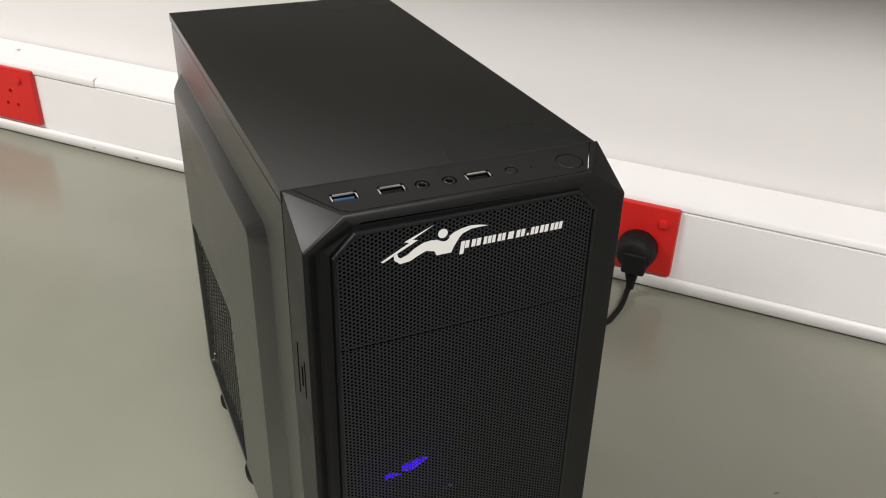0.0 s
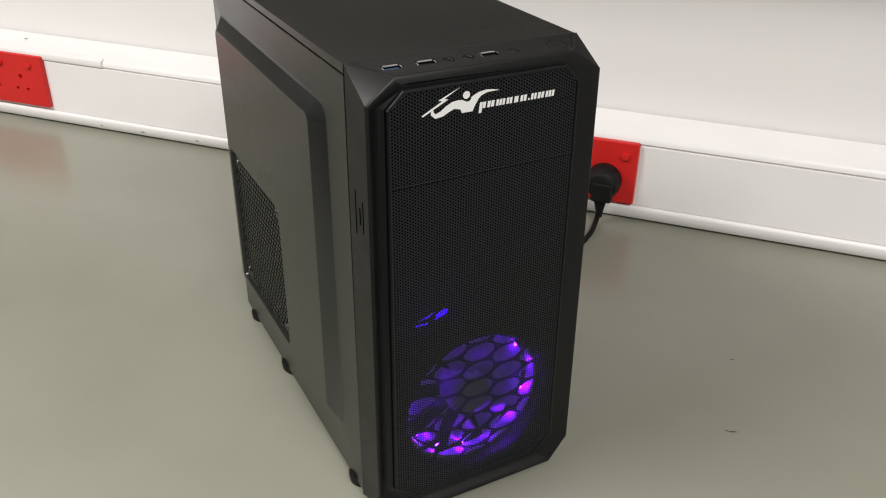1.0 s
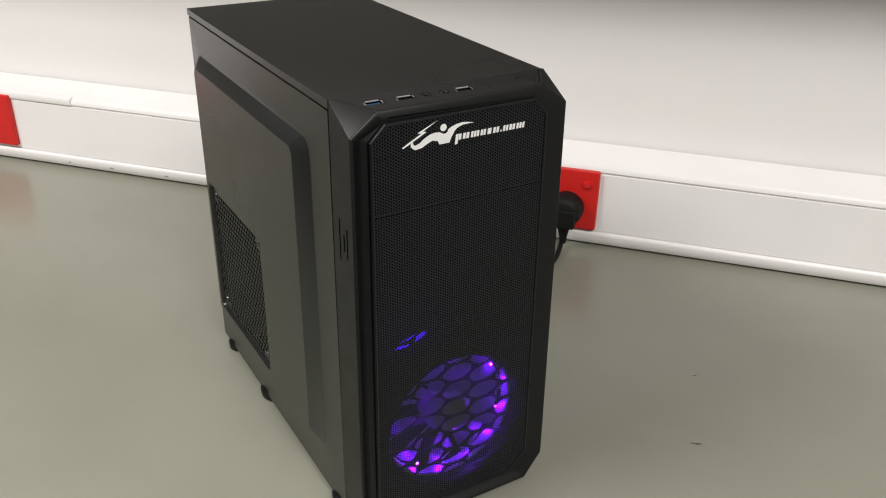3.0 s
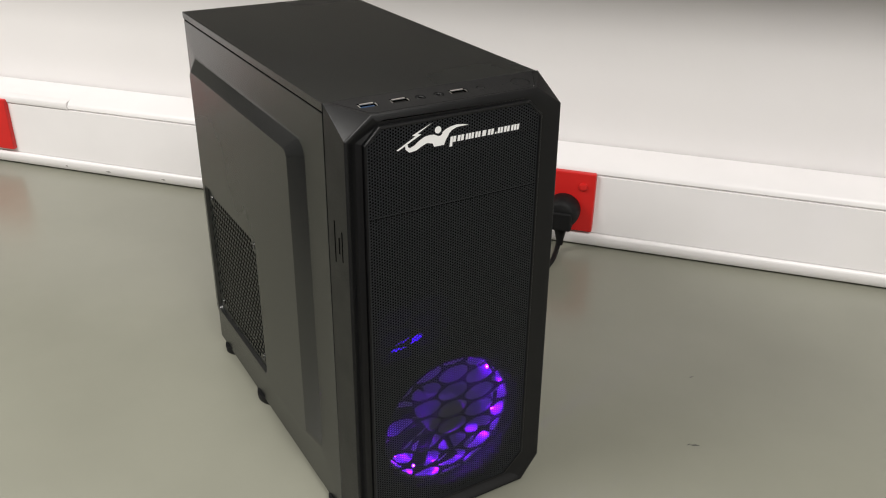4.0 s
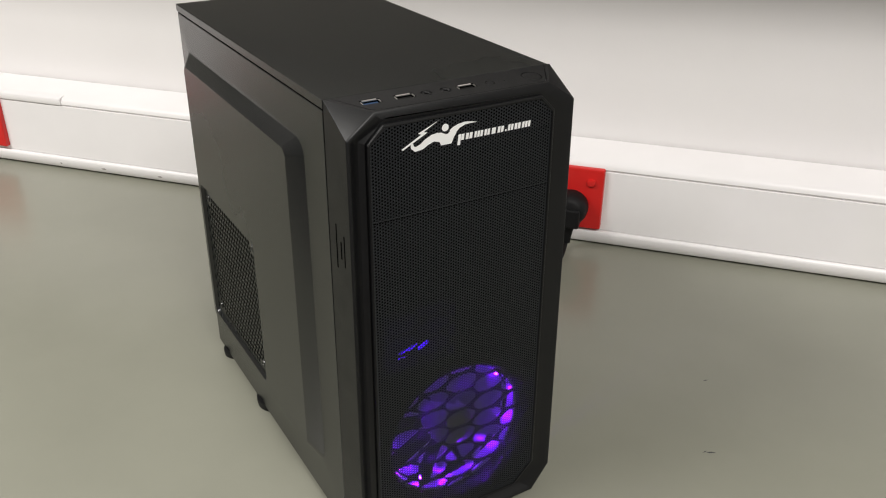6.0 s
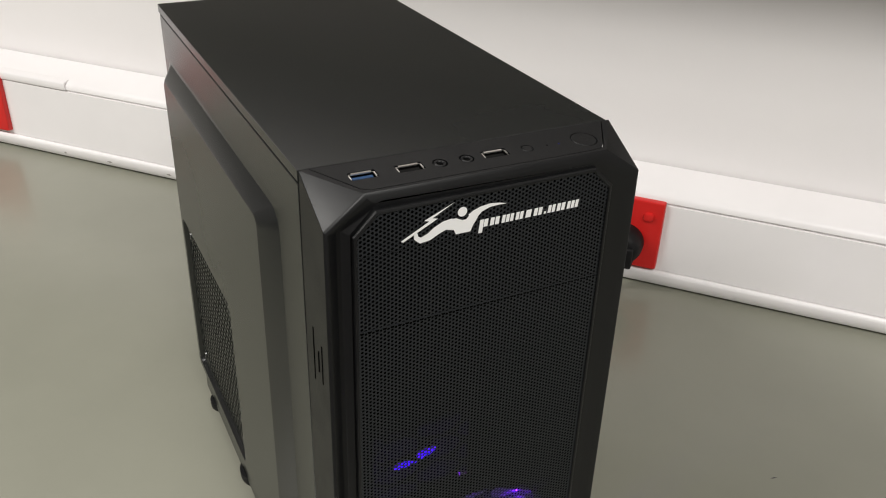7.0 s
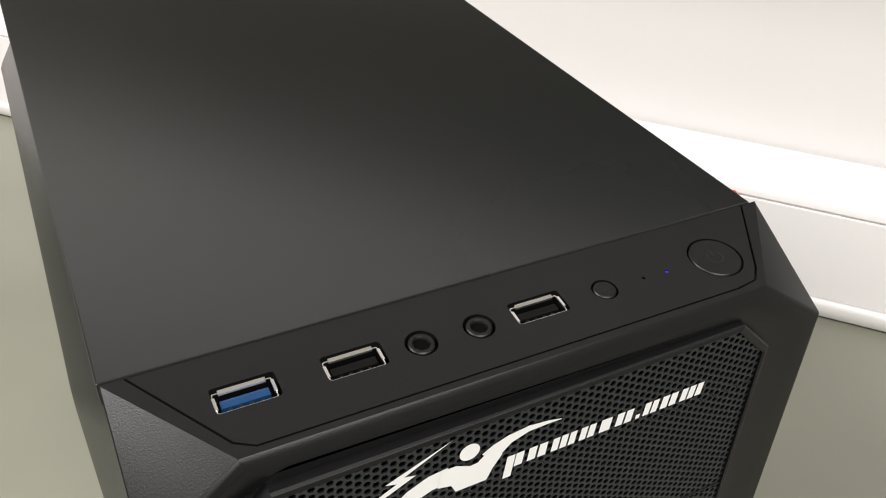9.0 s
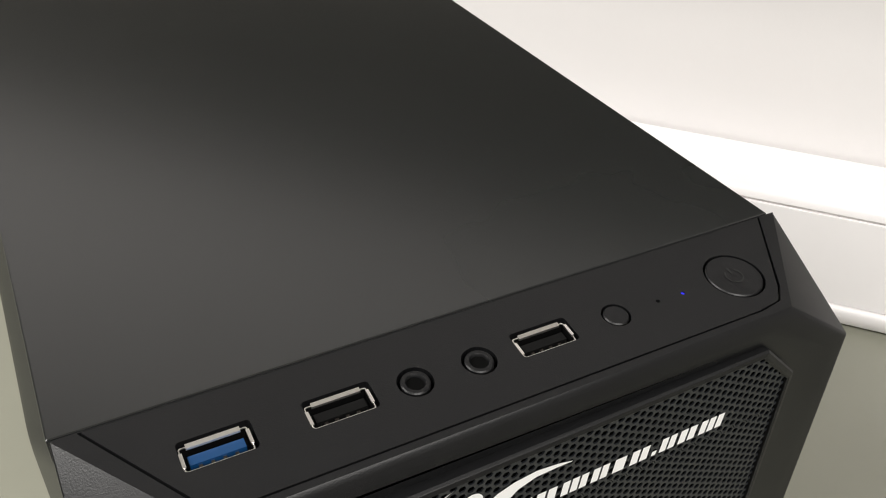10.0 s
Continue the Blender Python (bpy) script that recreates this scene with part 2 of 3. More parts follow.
# ---- red wall sockets ----
def socket(x, mid, wide, holes, label, switches):
    """A red faceplate on the trunking; x is its right edge along the wall."""
    s = thing("wall_socket", WALL @ pose(x - wide / 2, -0.0015, mid), label, "socket", "red sockets")
    hgt = 0.0960
    flat = [circle(u, v, r, 12) for u, v, r in holes]
    part("faceplate", plate(round_rect(0, 0, wide - 0.004, hgt - 0.004, 0.0015), flat, lambda u, v, d: (u, -0.0085 + d, v), 0.006), M_RED, s)
    rim = [[(u, y, v) for u, v in round_rect(0, 0, wide - i, hgt - i, 0.003)] for y, i in ((0, 0), (-0.0062, 0), (-0.0080, 0.0015), (-0.0085, 0.0041))]
    part("rim", loft(rim), M_RED, s, smooth=True)
    part("backing", box(-wide / 2 + 0.003, wide / 2 - 0.003, -0.002, -0.0015, -hgt / 2 + 0.003, hgt / 2 - 0.003), M_DARK, s)
    for u, v in switches:
        sw = [[(u + a * k, y, v + b * k) for a, b in round_rect(0, 0, 0.0135, 0.0115, 0.0052)] for y, k in ((-0.0084, 1.0), (-0.0105, 1.0), (-0.0128, 0.82), (-0.0132, 0.6))]
        part("rocker_switch", loft(sw, True, False, True), M_RED, s, smooth=True)
    return s


def pins(u, v):
    return [(u, v + 0.0124, 0.0042), (u - 0.0118, v - 0.011, 0.0034), (u + 0.0118, v - 0.011, 0.0034)]


socket(0.0015, 0.0775, 0.096, pins(-0.002, -0.012), "red plastic switched wall socket with a black plug in it", [(0.0295, 0.027)])
socket(-1.078, 0.0805, 0.163, pins(-0.0395, -0.006) + pins(0.027, -0.006), "red plastic double wall socket with empty pin holes", [(0.051, 0.029), (-0.0155, 0.029)])


# ---- the black plug and its cord ----
plug = thing("power_plug", WALL @ pose(-0.0435, -0.0105, 0.0660), "black moulded round mains plug with its cord in a socket", "plug", "")
rings = []
for y, r in ((0.0, 0.0242), (-0.004, 0.0263), (-0.014, 0.0263), (-0.022, 0.0247), (-0.030, 0.0210), (-0.033, 0.0160)):
    ring = []
    for i in range(28):
        a = 2 * math.pi * i / 28
        u, v = r * math.cos(a), r * math.sin(a)
        ring.append((u, y, max(v, -0.86 * r)))
    rings.append(ring)
part("plug_body", loft(rings, True, True, True), M_RUBBER, plug, smooth=True)
part("cord_grip", box(-0.0125, 0.0175, -0.0365, -0.0080, -0.0235, 0.0060, 0.003, 3), M_RUBBER, plug)
neck = [[(u, -0.0185 + v, z) for u, v in round_rect(0, 0, w, d, 0.004)] for z, w, d in ((-0.014, 0.030, 0.022), (-0.024, 0.027, 0.021), (-0.030, 0.017, 0.015), (-0.045, 0.0115, 0.0105), (-0.054, 0.0100, 0.0095))]
part("strain_relief", loft(neck, True, True, True), M_RUBBER, plug, smooth=True)

cord_start = WALL @ Vector((-0.0455, -0.029, 0.010))
floor_way = ((0.508, 0.371, 0.0065), (0.492, 0.360, 0.0042), (0.468, 0.347, 0.0042), (0.43, 0.345, 0.0042), (0.37, 0.38, 0.0042), (0.27, 0.48, 0.0042),
             (0.14, 0.53, 0.0042), (0.07, 0.49, 0.02), (0.055, 0.44, 0.045), (0.055, 0.404, 0.05))
cord_way = [cord_start + Vector((0, 0, 0.012)), cord_start] + [TRUE @ Vector(q) for q in floor_way]
plug_inv = plug.matrix_world.inverted()
part("cord", tube([plug_inv @ q for q in cord_way], 0.0038), M_RUBBER, plug, smooth=True)


# ---- the computer tower: its left side is x = 0, its front mesh y = 0 ----
W, BACK, SEAM = 0.1955, 0.403, 0.0382
TOP, LOW = 0.417, 0.009
pc = thing("computer_tower", TRUE, "black computer tower with a mesh front and violet lit fan", "computer")


def warp(x, y, z):
    """Widens the front downwards and skews its rear seam, to fit the camera's view."""
    return (x + x / W * 0.0095 * (TOP - z), y - 0.0115 * x * min(max(y / 0.005, 0.0), 1.0), z)


def warped(bm):
    for vv in bm.verts:
        vv.co = warp(*vv.co)
    return bm


def oct_ring(y, x0, x1, z0, z1, ct, cb, sx=1.0):
    """A rectangle with cut corners, seen from the front: ct at the top ones, cb at the bottom ones."""
    a, b = ct * sx, cb * min(sx, 1.05)
    return [(x0 + b, y, z0), (x1 - b, y, z0), (x1, y, z0 + cb), (x1, y, z1 - ct), (x1 - a, y, z1), (x0 + a, y, z1), (x0, y, z1 - ct), (x0, y, z0 + cb)]


# chassis sheets
bm = box(-0.0006, W + 0.0006, SEAM + 0.0001, BACK + 0.001, TOP - 0.0070, TOP, 0.0005, 2)
for vv in bm.verts:
    if vv.co.y < 0.1:
        vv.co.y -= 0.0115 * vv.co.x
part("top_panel", bm, M_STEEL, pc)
part("right_panel", box(W - 0.0012, W, SEAM + 0.0012, BACK, LOW, TOP - 0.0078), M_STEEL, pc)
part("rear_panel", box(0.002, W - 0.002, BACK - 0.0015, BACK - 0.0003, LOW + 0.001, TOP - 0.0075), M_STEEL, pc)
part("bottom_panel", box(0.001, W - 0.001, SEAM, BACK - 0.001, LOW + 0.0004, LOW + 0.0016), M_STEEL, pc)
# unseen dark plate, added to keep the fan's light away from the vent
part("fan_light_block", box(0.004, 0.150, 0.060, 0.062, LOW + 0.003, TOP - 0.01), M_DARK, pc)
part("inner_tray", box(0.150, 0.152, 0.06, BACK - 0.004, LOW + 0.003, TOP - 0.008), M_DARK, pc)

# left side panel: a wide pressed bulge with sloping shoulders, and a perforated vent
PY0, PY1, PZ0, PZ1 = SEAM + 0.0020, BACK, LOW, TOP - 0.0088
BULGE, VENT_DEEP = 0.0092, 0.0036
VENT = (0.203, 0.366, 0.072, 0.234)


def side_ring(x, y0, y1, z0, z1, c):
    return [(x, u, v) for u, v in round_rect(0.5 * (y0 + y1), 0.5 * (z0 + z1), y1 - y0, z1 - z0, c, 6)]


rings = [side_ring(0.0016, PY0, PY1, PZ0, PZ1, 0.0004), side_ring(0.0004, PY0, PY1, PZ0, PZ1, 0.0004), side_ring(0.0, PY0 + 0.0006, PY1 - 0.0006, PZ0 + 0.0006, PZ1 - 0.0006, 0.0004),
         side_ring(0.0, 0.0640, 0.3895, 0.0480, 0.3755, 0.016), side_ring(-0.0007, 0.0790, 0.3870, 0.0530, 0.3728, 0.015),
         side_ring(-BULGE + 0.0010, 0.0962, 0.3742, 0.0648, 0.3632, 0.0085), side_ring(-BULGE, 0.0990, 0.3720, 0.0664, 0.3612, 0.0070),
         side_ring(-BULGE, VENT[0], VENT[1], VENT[2], VENT[3], 0.006), side_ring(-BULGE + 0.0006, VENT[0] + 0.0006, VENT[1] - 0.0006, VENT[2] + 0.0006, VENT[3] - 0.0006, 0.006),
         side_ring(-BULGE + VENT_DEEP, VENT[0] + 0.0022, VENT[1] - 0.0022, VENT[2] + 0.0022, VENT[3] - 0.0022, 0.006)]
side = part("side_panel", loft(rings), M_STEEL, pc, "black steel side panel with a pressed raised field", smooth=True, sharp=16)


def in_vent(y, z):
    dy, dz = min(y - VENT[0], VENT[1] - y), min(z - VENT[2], VENT[3] - z)
    return dy > 0.0085 and dz > 0.0085 and dy + dz > 0.034


def vent_plate(y, z):
    """The plain margin of the vent's floor, outside the holes."""
    return not in_vent(y, z)


sheets = []
for hole, test in ((0.0064, in_vent), (0.0, vent_plate)):
    v, f = honeycomb(VENT[0] + 0.001, VENT[1] + 0.002, VENT[2] + 0.001, VENT[3] + 0.004, 0.0070, hole, 0, 0.0008 if hole else 0.0, inside=test)
    v = v[:, [1, 0, 2]] + np.array([-BULGE + VENT_DEEP, 0, 0])
    v[:, 1], v[:, 2] = np.clip(v[:, 1], VENT[0] + 0.002, VENT[1] - 0.002), np.clip(v[:, 2], VENT[2] + 0.002, VENT[3] - 0.002)
    sheets.append((v, f))
sheet_part("vent_grille", *sheets[0], M_STEEL, side, "perforated steel vent with hexagonal holes")
sheet_part("vent_margin", *sheets[1], M_STEEL, side)
for y, z in ((VENT[0] + 0.014, VENT[3] - 0.014), (VENT[0] + 0.014, VENT[2] + 0.014), (VENT[1] - 0.014, VENT[3] - 0.014), (VENT[1] - 0.014, VENT[2] + 0.014)):
    rows = [[(x, u, w) for u, w in circle(y, z, r, 14)] for x, r in ((-BULGE + VENT_DEEP - 0.0001, 0.0042), (-BULGE + VENT_DEEP - 0.0012, 0.0036), (-BULGE + VENT_DEEP - 0.0014, 0.0020), (-BULGE + VENT_DEEP - 0.0004, 0.0012))]
    part("screw", loft(rows, True, False, True), M_STEEL, side, "small black screw head", smooth=True)
# dark sheet behind the holes stands in for the shade inside the case
part("vent_shade", box(0.0020, 0.0032, VENT[0] - 0.004, VENT[1] + 0.004, VENT[2] - 0.004, VENT[3] + 0.004), M_DARK, side)

# dark strips set into the gaps between the sheets, standing in for their shadow
part("gap_shade", box(0.0004, 0.0012, SEAM + 0.0004, BACK - 0.001, TOP - 0.0102, TOP - 0.0064), M_DARK, pc)
part("gap_shade", box(0.0004, 0.0012, SEAM - 0.0006, SEAM + 0.0034, LOW + 0.002, TOP - 0.0075), M_DARK, pc)

# feet
for y, reach in ((0.062, 0.014), (0.260, 0.0215), (0.375, 0.014)):
    for x in (reach - 0.0035, W - reach + 0.001):
        rings = [[(u, w, z) for u, w in circle(x, y, r, 24)] for z, r in ((0.0, reach - 0.002), (0.0015, reach - 0.0006), (LOW - 0.002, reach), (LOW + 0.001, reach))]
        part("foot", loft(rings, True, True, True), M_RUBBER, pc, smooth=True)

# front bezel: cut corners, a raised rim and a sunken channel round the mesh
BZ0, R0T, R1T, Y1, LEAN = 0.0045, 0.4168, 0.4135, 0.0022, 0.0042
DECK_Y = Y1 + LEAN
CUT, SX, LOWCUT = 0.0160, 1.47, 0.0205
MX0, MX1, MZ0, MZ1, MC = 0.0152, 0.1785, 0.0165, 0.4050, 0.0130
RIGHT = W + 0.0022
def ramp(v, start, length):
    return min(max((v - start) / length, 0.0), 1.0)


rings = [oct_ring(SEAM, 0.0, W + 0.0026, BZ0, R0T, 0.0, 0.0, SX)]
# the rim rolls over a narrow edge, further forward at the sides than along the top, and sinks to the mesh frame
for y, left, right, low, high, cut, lean, chin, sink in ((Y1, 0.0, 0.0, 0.0, 0.0, CUT, 1.0, 1.0, 0.0), (Y1 - 0.0006, 0.0007, 0.0007, 0.0007, 0.0007, CUT - 0.0001, 1.0, 1.0, 0.0),
                                                         (Y1 - 0.0008, 0.0020, 0.0022, 0.0024, 0.0020, CUT - 0.0004, 0.90, 1.0, 0.05), (Y1 - 0.0004, 0.0042, 0.0058, 0.0052, 0.0036, CUT - 0.0010, 0.65, 0.75, 0.4),
                                                         (Y1 + 0.0008, 0.0080, 0.0105, 0.0080, 0.0056, CUT - 0.0018, 0.30, 0.40, 0.9), (0.0036, 0.0112, 0.0145, 0.0104, 0.0070, CUT - 0.0026, 0.08, 0.1, 1.0)):
    rings.append(oct_ring(y, left, RIGHT - right, BZ0 + low, R1T - high, cut, cut + LOWCUT - CUT, SX))
    rings[-1] = [(x, v + LEAN * lean * ramp(z, R1T - CUT - 0.002, CUT) - 0.0052 * chin * ramp(-z, -BZ0 - LOWCUT - 0.002, LOWCUT) + 0.0042 * sink * ramp(-x, -0.024, 0.014), z) for x, v, z in rings[-1]]
rings.append(oct_ring(0.0044, MX0 + 0.0006, MX1 - 0.0006, MZ0 + 0.0006, MZ1 - 0.0006, MC, 0.0200))
bm = weld(loft(rings))
bm.faces.ensure_lookup_table()
top_quad = [fc for fc in bm.faces if all(vv.co.z > R1T - 0.0001 for vv in fc.verts) and fc.calc_area() > 0.001]
bmesh.ops.delete(bm, geom=top_quad, context="FACES_ONLY")
bezel = part("front_bezel", warped(bm), M_PLASTIC, pc, "black plastic front bezel with cut corners", smooth=True)
bev = bezel.modifiers.new("soft_edges", "BEVEL")
bev.width, bev.segments, bev.limit_method, bev.angle_limit = 0.0007, 2, "ANGLE", radians(20)


def deck(u, v, d):
    """Points on the sloping top of the bezel, d below it."""
    return warp(u, v, R1T + (R0T - R1T) * (v - DECK_Y) / (SEAM - DECK_Y) - d)


strip_line = [(0.0062, SEAM - 0.0003), (0.0240, 0.0112), (0.0285, 0.0086), (0.1652, 0.0086), (0.1725, 0.0096), (0.1762, 0.0135), (W - 0.0036, SEAM - 0.0003)]
gap_line = [(0.0054, SEAM - 0.0002), (0.0235, 0.0108), (0.0282, 0.0081), (0.1660, 0.0081), (0.1730, 0.0092), (0.1769, 0.0133), (W - 0.0029, SEAM - 0.0002)]
part("bezel_top", plate([(0.0, SEAM), (CUT * SX, DECK_Y), (W + 0.0022 - CUT * SX, DECK_Y), (W + 0.0026, SEAM)], [gap_line], deck, 0.004), M_PLASTIC, bezel)


def port_y(x):
    return 0.0231 - 0.0125 * (x - 0.030)


USB = (0.0300, 0.0570, 0.1090)
JACK = (0.0750, 0.0913)
holes = [round_rect(x + 0.0004, port_y(x) + 0.0006, 0.0158, 0.0078, 0.0010) for x in USB] + [circle(x, port_y(x), 0.0043, 24) for x in JACK]
holes += [circle(0.1300, port_y(0.1300), 0.0038, 24), circle(0.1430, port_y(0.1430), 0.0006, 8), circle(0.1510, port_y(0.1510), 0.0006, 8), circle(0.1682, port_y(0.1682), 0.0082, 32)]
strip = part("port_strip", plate(strip_line, holes, deck, 0.003), M_PLASTIC, pc, "black plastic strip with ports and buttons")
part("port_backing", plate(gap_line, [], lambda u, v, d: deck(u, v, d + 0.009)), M_DARK, strip)


def usb_port(x, tongue_mat, label):
    """A socket: thin folded shell with flared lips on three sides, a tongue and four contacts."""
    w, h, y = 0.0145, 0.0063, port_y(x)
    rows = []
    for k, dd in ((0.0, 0.0003), (0.0, 0.008), (0.0005, 0.008), (0.0004, 0.0003)):
        rows.append([deck(u, v, dd) for u, v in round_rect(x, y, w - k, h - k, 0.0005, 2)])
    shell = part("usb_port", loft(rows + [rows[0]]), M_CHROME, strip, "nickel " + label)

    def block(name, x0, x1, y0, y1, d0, d1, mat):
        b = box(x0, x1, y0, y1, -d1, -d0)
        for vv in b.verts:
            vv.co = deck(x + vv.co.x, y + vv.co.y, -vv.co.z)
        part(name, b, mat, shell)

    flare = box(-0.0057, 0.0057, 0.0022, 0.0031, -0.0004, 0.0002)
    for vv in flare.verts:
        vv.co = deck(x + vv.co.x, y + vv.co.y, -vv.co.z - (0.0003 if vv.co.y > 0.003 else 0.0))
    part("lip", flare, M_CHROME, shell)
    block("lip", -0.007455, -0.00672, -0.001995, 0.00168, 0.0001, 0.0005, M_CHROME)
    block("lip", 0.00672, 0.007455, -0.00168, 0.001995, -0.0002, 0.0003, M_CHROME)
    block("insert", -0.006825, 0.006825, -0.002835, 0.002835, 0.0030, 0.0078, M_DARK)
    # dark sheets over the shell's inner faces stand in for the shade there
    block("shell_shade", -0.00672, 0.00672, 0.00252, 0.002814, 0.0004, 0.0078, M_DARK)
    block("shell_shade", -0.006951, -0.00672, -0.00273, 0.00273, 0.0004, 0.0078, M_DARK)
    block("shell_shade", 0.00672, 0.006951, -0.00273, 0.00273, 0.0004, 0.0078, M_DARK)
    block("tongue", -0.00588, 0.00588, -0.00105, 0.00126, 0.0012, 0.0075, tongue_mat)
    for i in range(4):
        u = -0.0038 + 0.0025 * i
        block("contact", u - 0.0004, u + 0.0004, -0.0016, -0.0010, 0.0018, 0.006, M_BRASS)


usb_port(USB[0], M_BLUE, "usb socket with a blue tongue")
usb_port(USB[1], M_BLACKTONGUE, "usb socket with a black tongue")
usb_port(USB[2], M_BLACKTONGUE, "usb socket with a black tongue")
for x in JACK:
    rows = [[deck(u, v, dd) for u, v in circle(x, port_y(x), r, 24)] for r, dd in ((0.0035, 0.004), (0.0035, 0.0003), (0.0032, 0.0), (0.0024, 0.0), (0.0021, 0.0004), (0.0020, 0.0012))]
    jack = part("audio_jack", loft(rows), M_PLASTIC, strip, "round black audio jack", smooth=True)
    # black disc just below the rim, in place of a deep shaded hole
    part("bore_shade", plate(circle(x, port_y(x), 0.0021, 24), [], lambda u, v, d: deck(u, v, d + 0.0008)), M_DARK, jack)


def button(name, x, r, label):
    rows = [[deck(u, v, dd) for u, v in circle(x, port_y(x), rr, 36)] for rr, dd in ((r, 0.004), (r, 0.0002), (r - 0.0003, -0.0001), (0.6 * r, 0.0), (0.25 * r, 0.0001))]
    return part(name, loft(rows, True, False, True), M_PLASTIC, strip, label, smooth=True)


button("reset_button", 0.1300, 0.00325, "small round black button")
power = button("power_button", 0.1682, 0.0076, "round black power button")
rows = [[deck(0.1682 + (rr * math.sin(a)), port_y(0.1682) + rr * math.cos(a), -0.00012) for a in [radians(35 + 290 * i / 20) for i in range(21)]] for rr in (0.0022, 0.0026)]
part("power_symbol", loft(rows, False), M_GLOSS, power)
part("power_symbol", plate([(0.16795, port_y(0.1682) + 0.0008), (0.16845, port_y(0.1682) + 0.0008), (0.16845, port_y(0.1682) + 0.0031), (0.16795, port_y(0.1682) + 0.0031)], [], lambda u, v, d: deck(u, v, d - 0.00012)), M_GLOSS, power)
part("power_led", plate(circle(0.1510, port_y(0.1510), 0.0007, 10), [], lambda u, v, d: deck(u, v, d + 0.0004)), M_BLUELED, strip, "small blue indicator light")

# the latch slots in the bezel's left side: dark strips standing in for their shade
for y0, z0, z1 in ((0.0265, 0.2880, 0.3250), (0.0130, 0.2935, 0.3200)):
    part("latch_slot_shade", box(-0.00025, 0.0004, y0 - 0.0008, y0 + 0.0008, z0, z1, 0.0002, 1), M_DARK, bezel)
part("latch", box(-0.0004, 0.0004, 0.0178, 0.0194, 0.2985, 0.3130, 0.0003, 1), M_DARK, bezel)

# mesh panels in their frame
rings = [oct_ring(y, MX0 + i, MX1 - i, MZ0 + i, MZ1 - i, MC - 0.4 * i, 0.0200 - 0.4 * i) for y, i in ((0.0080, 0.0), (0.0014, 0.0), (0.0005, 0.0005), (0.0001, 0.0017), (0.0006, 0.0023), (0.003, 0.0024))]
part("mesh_frame", warped(loft(rings)), M_PLASTIC, bezel, "thin raised plastic frame round the mesh")
SEAMS = (MZ0 + 0.0006, 0.3310, 0.3785, MZ1 - 0.0006)


def in_front(z0, z1):
    def test(z, x):
        c = MC + 0.0012 if z > 0.2 else 0.0212
        dx, dz = min(x - MX0, MX1 - x), min(z - MZ0, MZ1 - z)
        return dx > 0.0016 and dz > 0.0016 and dx + dz > c + 0.0002 and z0 - 0.0004 < z < z1 + 0.0004
    return test


for z0, z1, skin in zip(SEAMS, SEAMS[1:], (0.0010, 0.0011, 0.0010)):
    v, f = honeycomb(z0 - 0.0006, z1 + 0.0006, MX0 + 0.0008, MX1 + 0.0005, 0.00262, 0.00206, skin, skin + 0.0004, inside=in_front(z0, z1))
    v, f = v[:, [2, 1, 0]], f[:, ::-1]
    v[:, 0] += v[:, 0] / W * 0.0095 * (TOP - v[:, 2])
    sheet_part("mesh_panel", v, f, M_MESH, bezel, "fine black hexagonal mesh")
part("mesh_seam", warped(box(MX0 + 0.0024, MX1 - 0.0024, 0.0013, 0.0022, SEAMS[1] - 0.0002, SEAMS[1] + 0.0002)), M_MESH, bezel)

# behind the mesh: a coarse guard of wide rounded cells, and the lit fan behind its lower part
FX, FZ, FY = 0.0995, 0.1025, 0.0135
slot = [(0.030, 0.184), (0.098, 0.184), (0.098, 0.240), (0.030, 0.240)]
# added dark mask: blocks light from inside, save through the disc and slot
part("fan_mask", plate([(0.009, 0.014), (W - 0.007, 0.014), (W - 0.007, TOP - 0.020), (0.009, TOP - 0.020)], [circle(FX, FZ, 0.0680, 40), slot], lambda u, v, d: (u, FY - 0.001 + d, v), 0.001), M_DARK, pc)

# each cell of the guard: a stretched hexagon with an oval opening
CELL_Z, CELL_X = 0.0193, 0.0289
verts, faces = [], []
for col in range(-4, 5):
    for row in range(-6, 19):
        x, z = 0.1010 + CELL_X * col, 0.0788 + CELL_Z * (row + 0.5 * (col % 2))
        if not (MX0 < x < MX1 + 0.002 and MZ0 + 0.004 < z < MZ1 - 0.004):
            continue
        rim = []
        for k in range(12):
            a = math.pi * k / 6
            reach = (math.cos(math.pi / 6) / math.cos((a % (math.pi / 3)) - math.pi / 6)) * CELL_Z / math.sqrt(3)
            rim.append((reach * math.cos(a) * CELL_X / (CELL_Z * math.sqrt(3) / 2), reach * math.sin(a)))
        hole = [(0.0160 * math.cos(math.pi * k / 6), 0.0089 * math.sin(math.pi * k / 6)) for k in range(12)]
        first = len(verts)
        for loop, y in ((rim, 0.0050), (hole, 0.0050), (hole, 0.0066)):
            verts += [(min(max(x + u, MX0 + 0.003), MX1 - 0.002), y, min(max(z + w, MZ0 + 0.003), MZ1 - 0.003)) for u, w in loop]
        for k in range(12):
            m = (k + 1) % 12
            faces += [(first + k, first + m, first + 12 + m, first + 12 + k), (first + 12 + k, first + 12 + m, first + 24 + m, first + 24 + k)]
_, first, back = np.unique(np.round(np.array(verts) * 1e4).astype(np.int64), axis=0, return_index=True, return_inverse=True)
sheet_part("fan_guard", np.array(verts)[first], back.reshape(-1)[np.array(faces)], M_DARK, pc, "coarse black guard with oval cells")
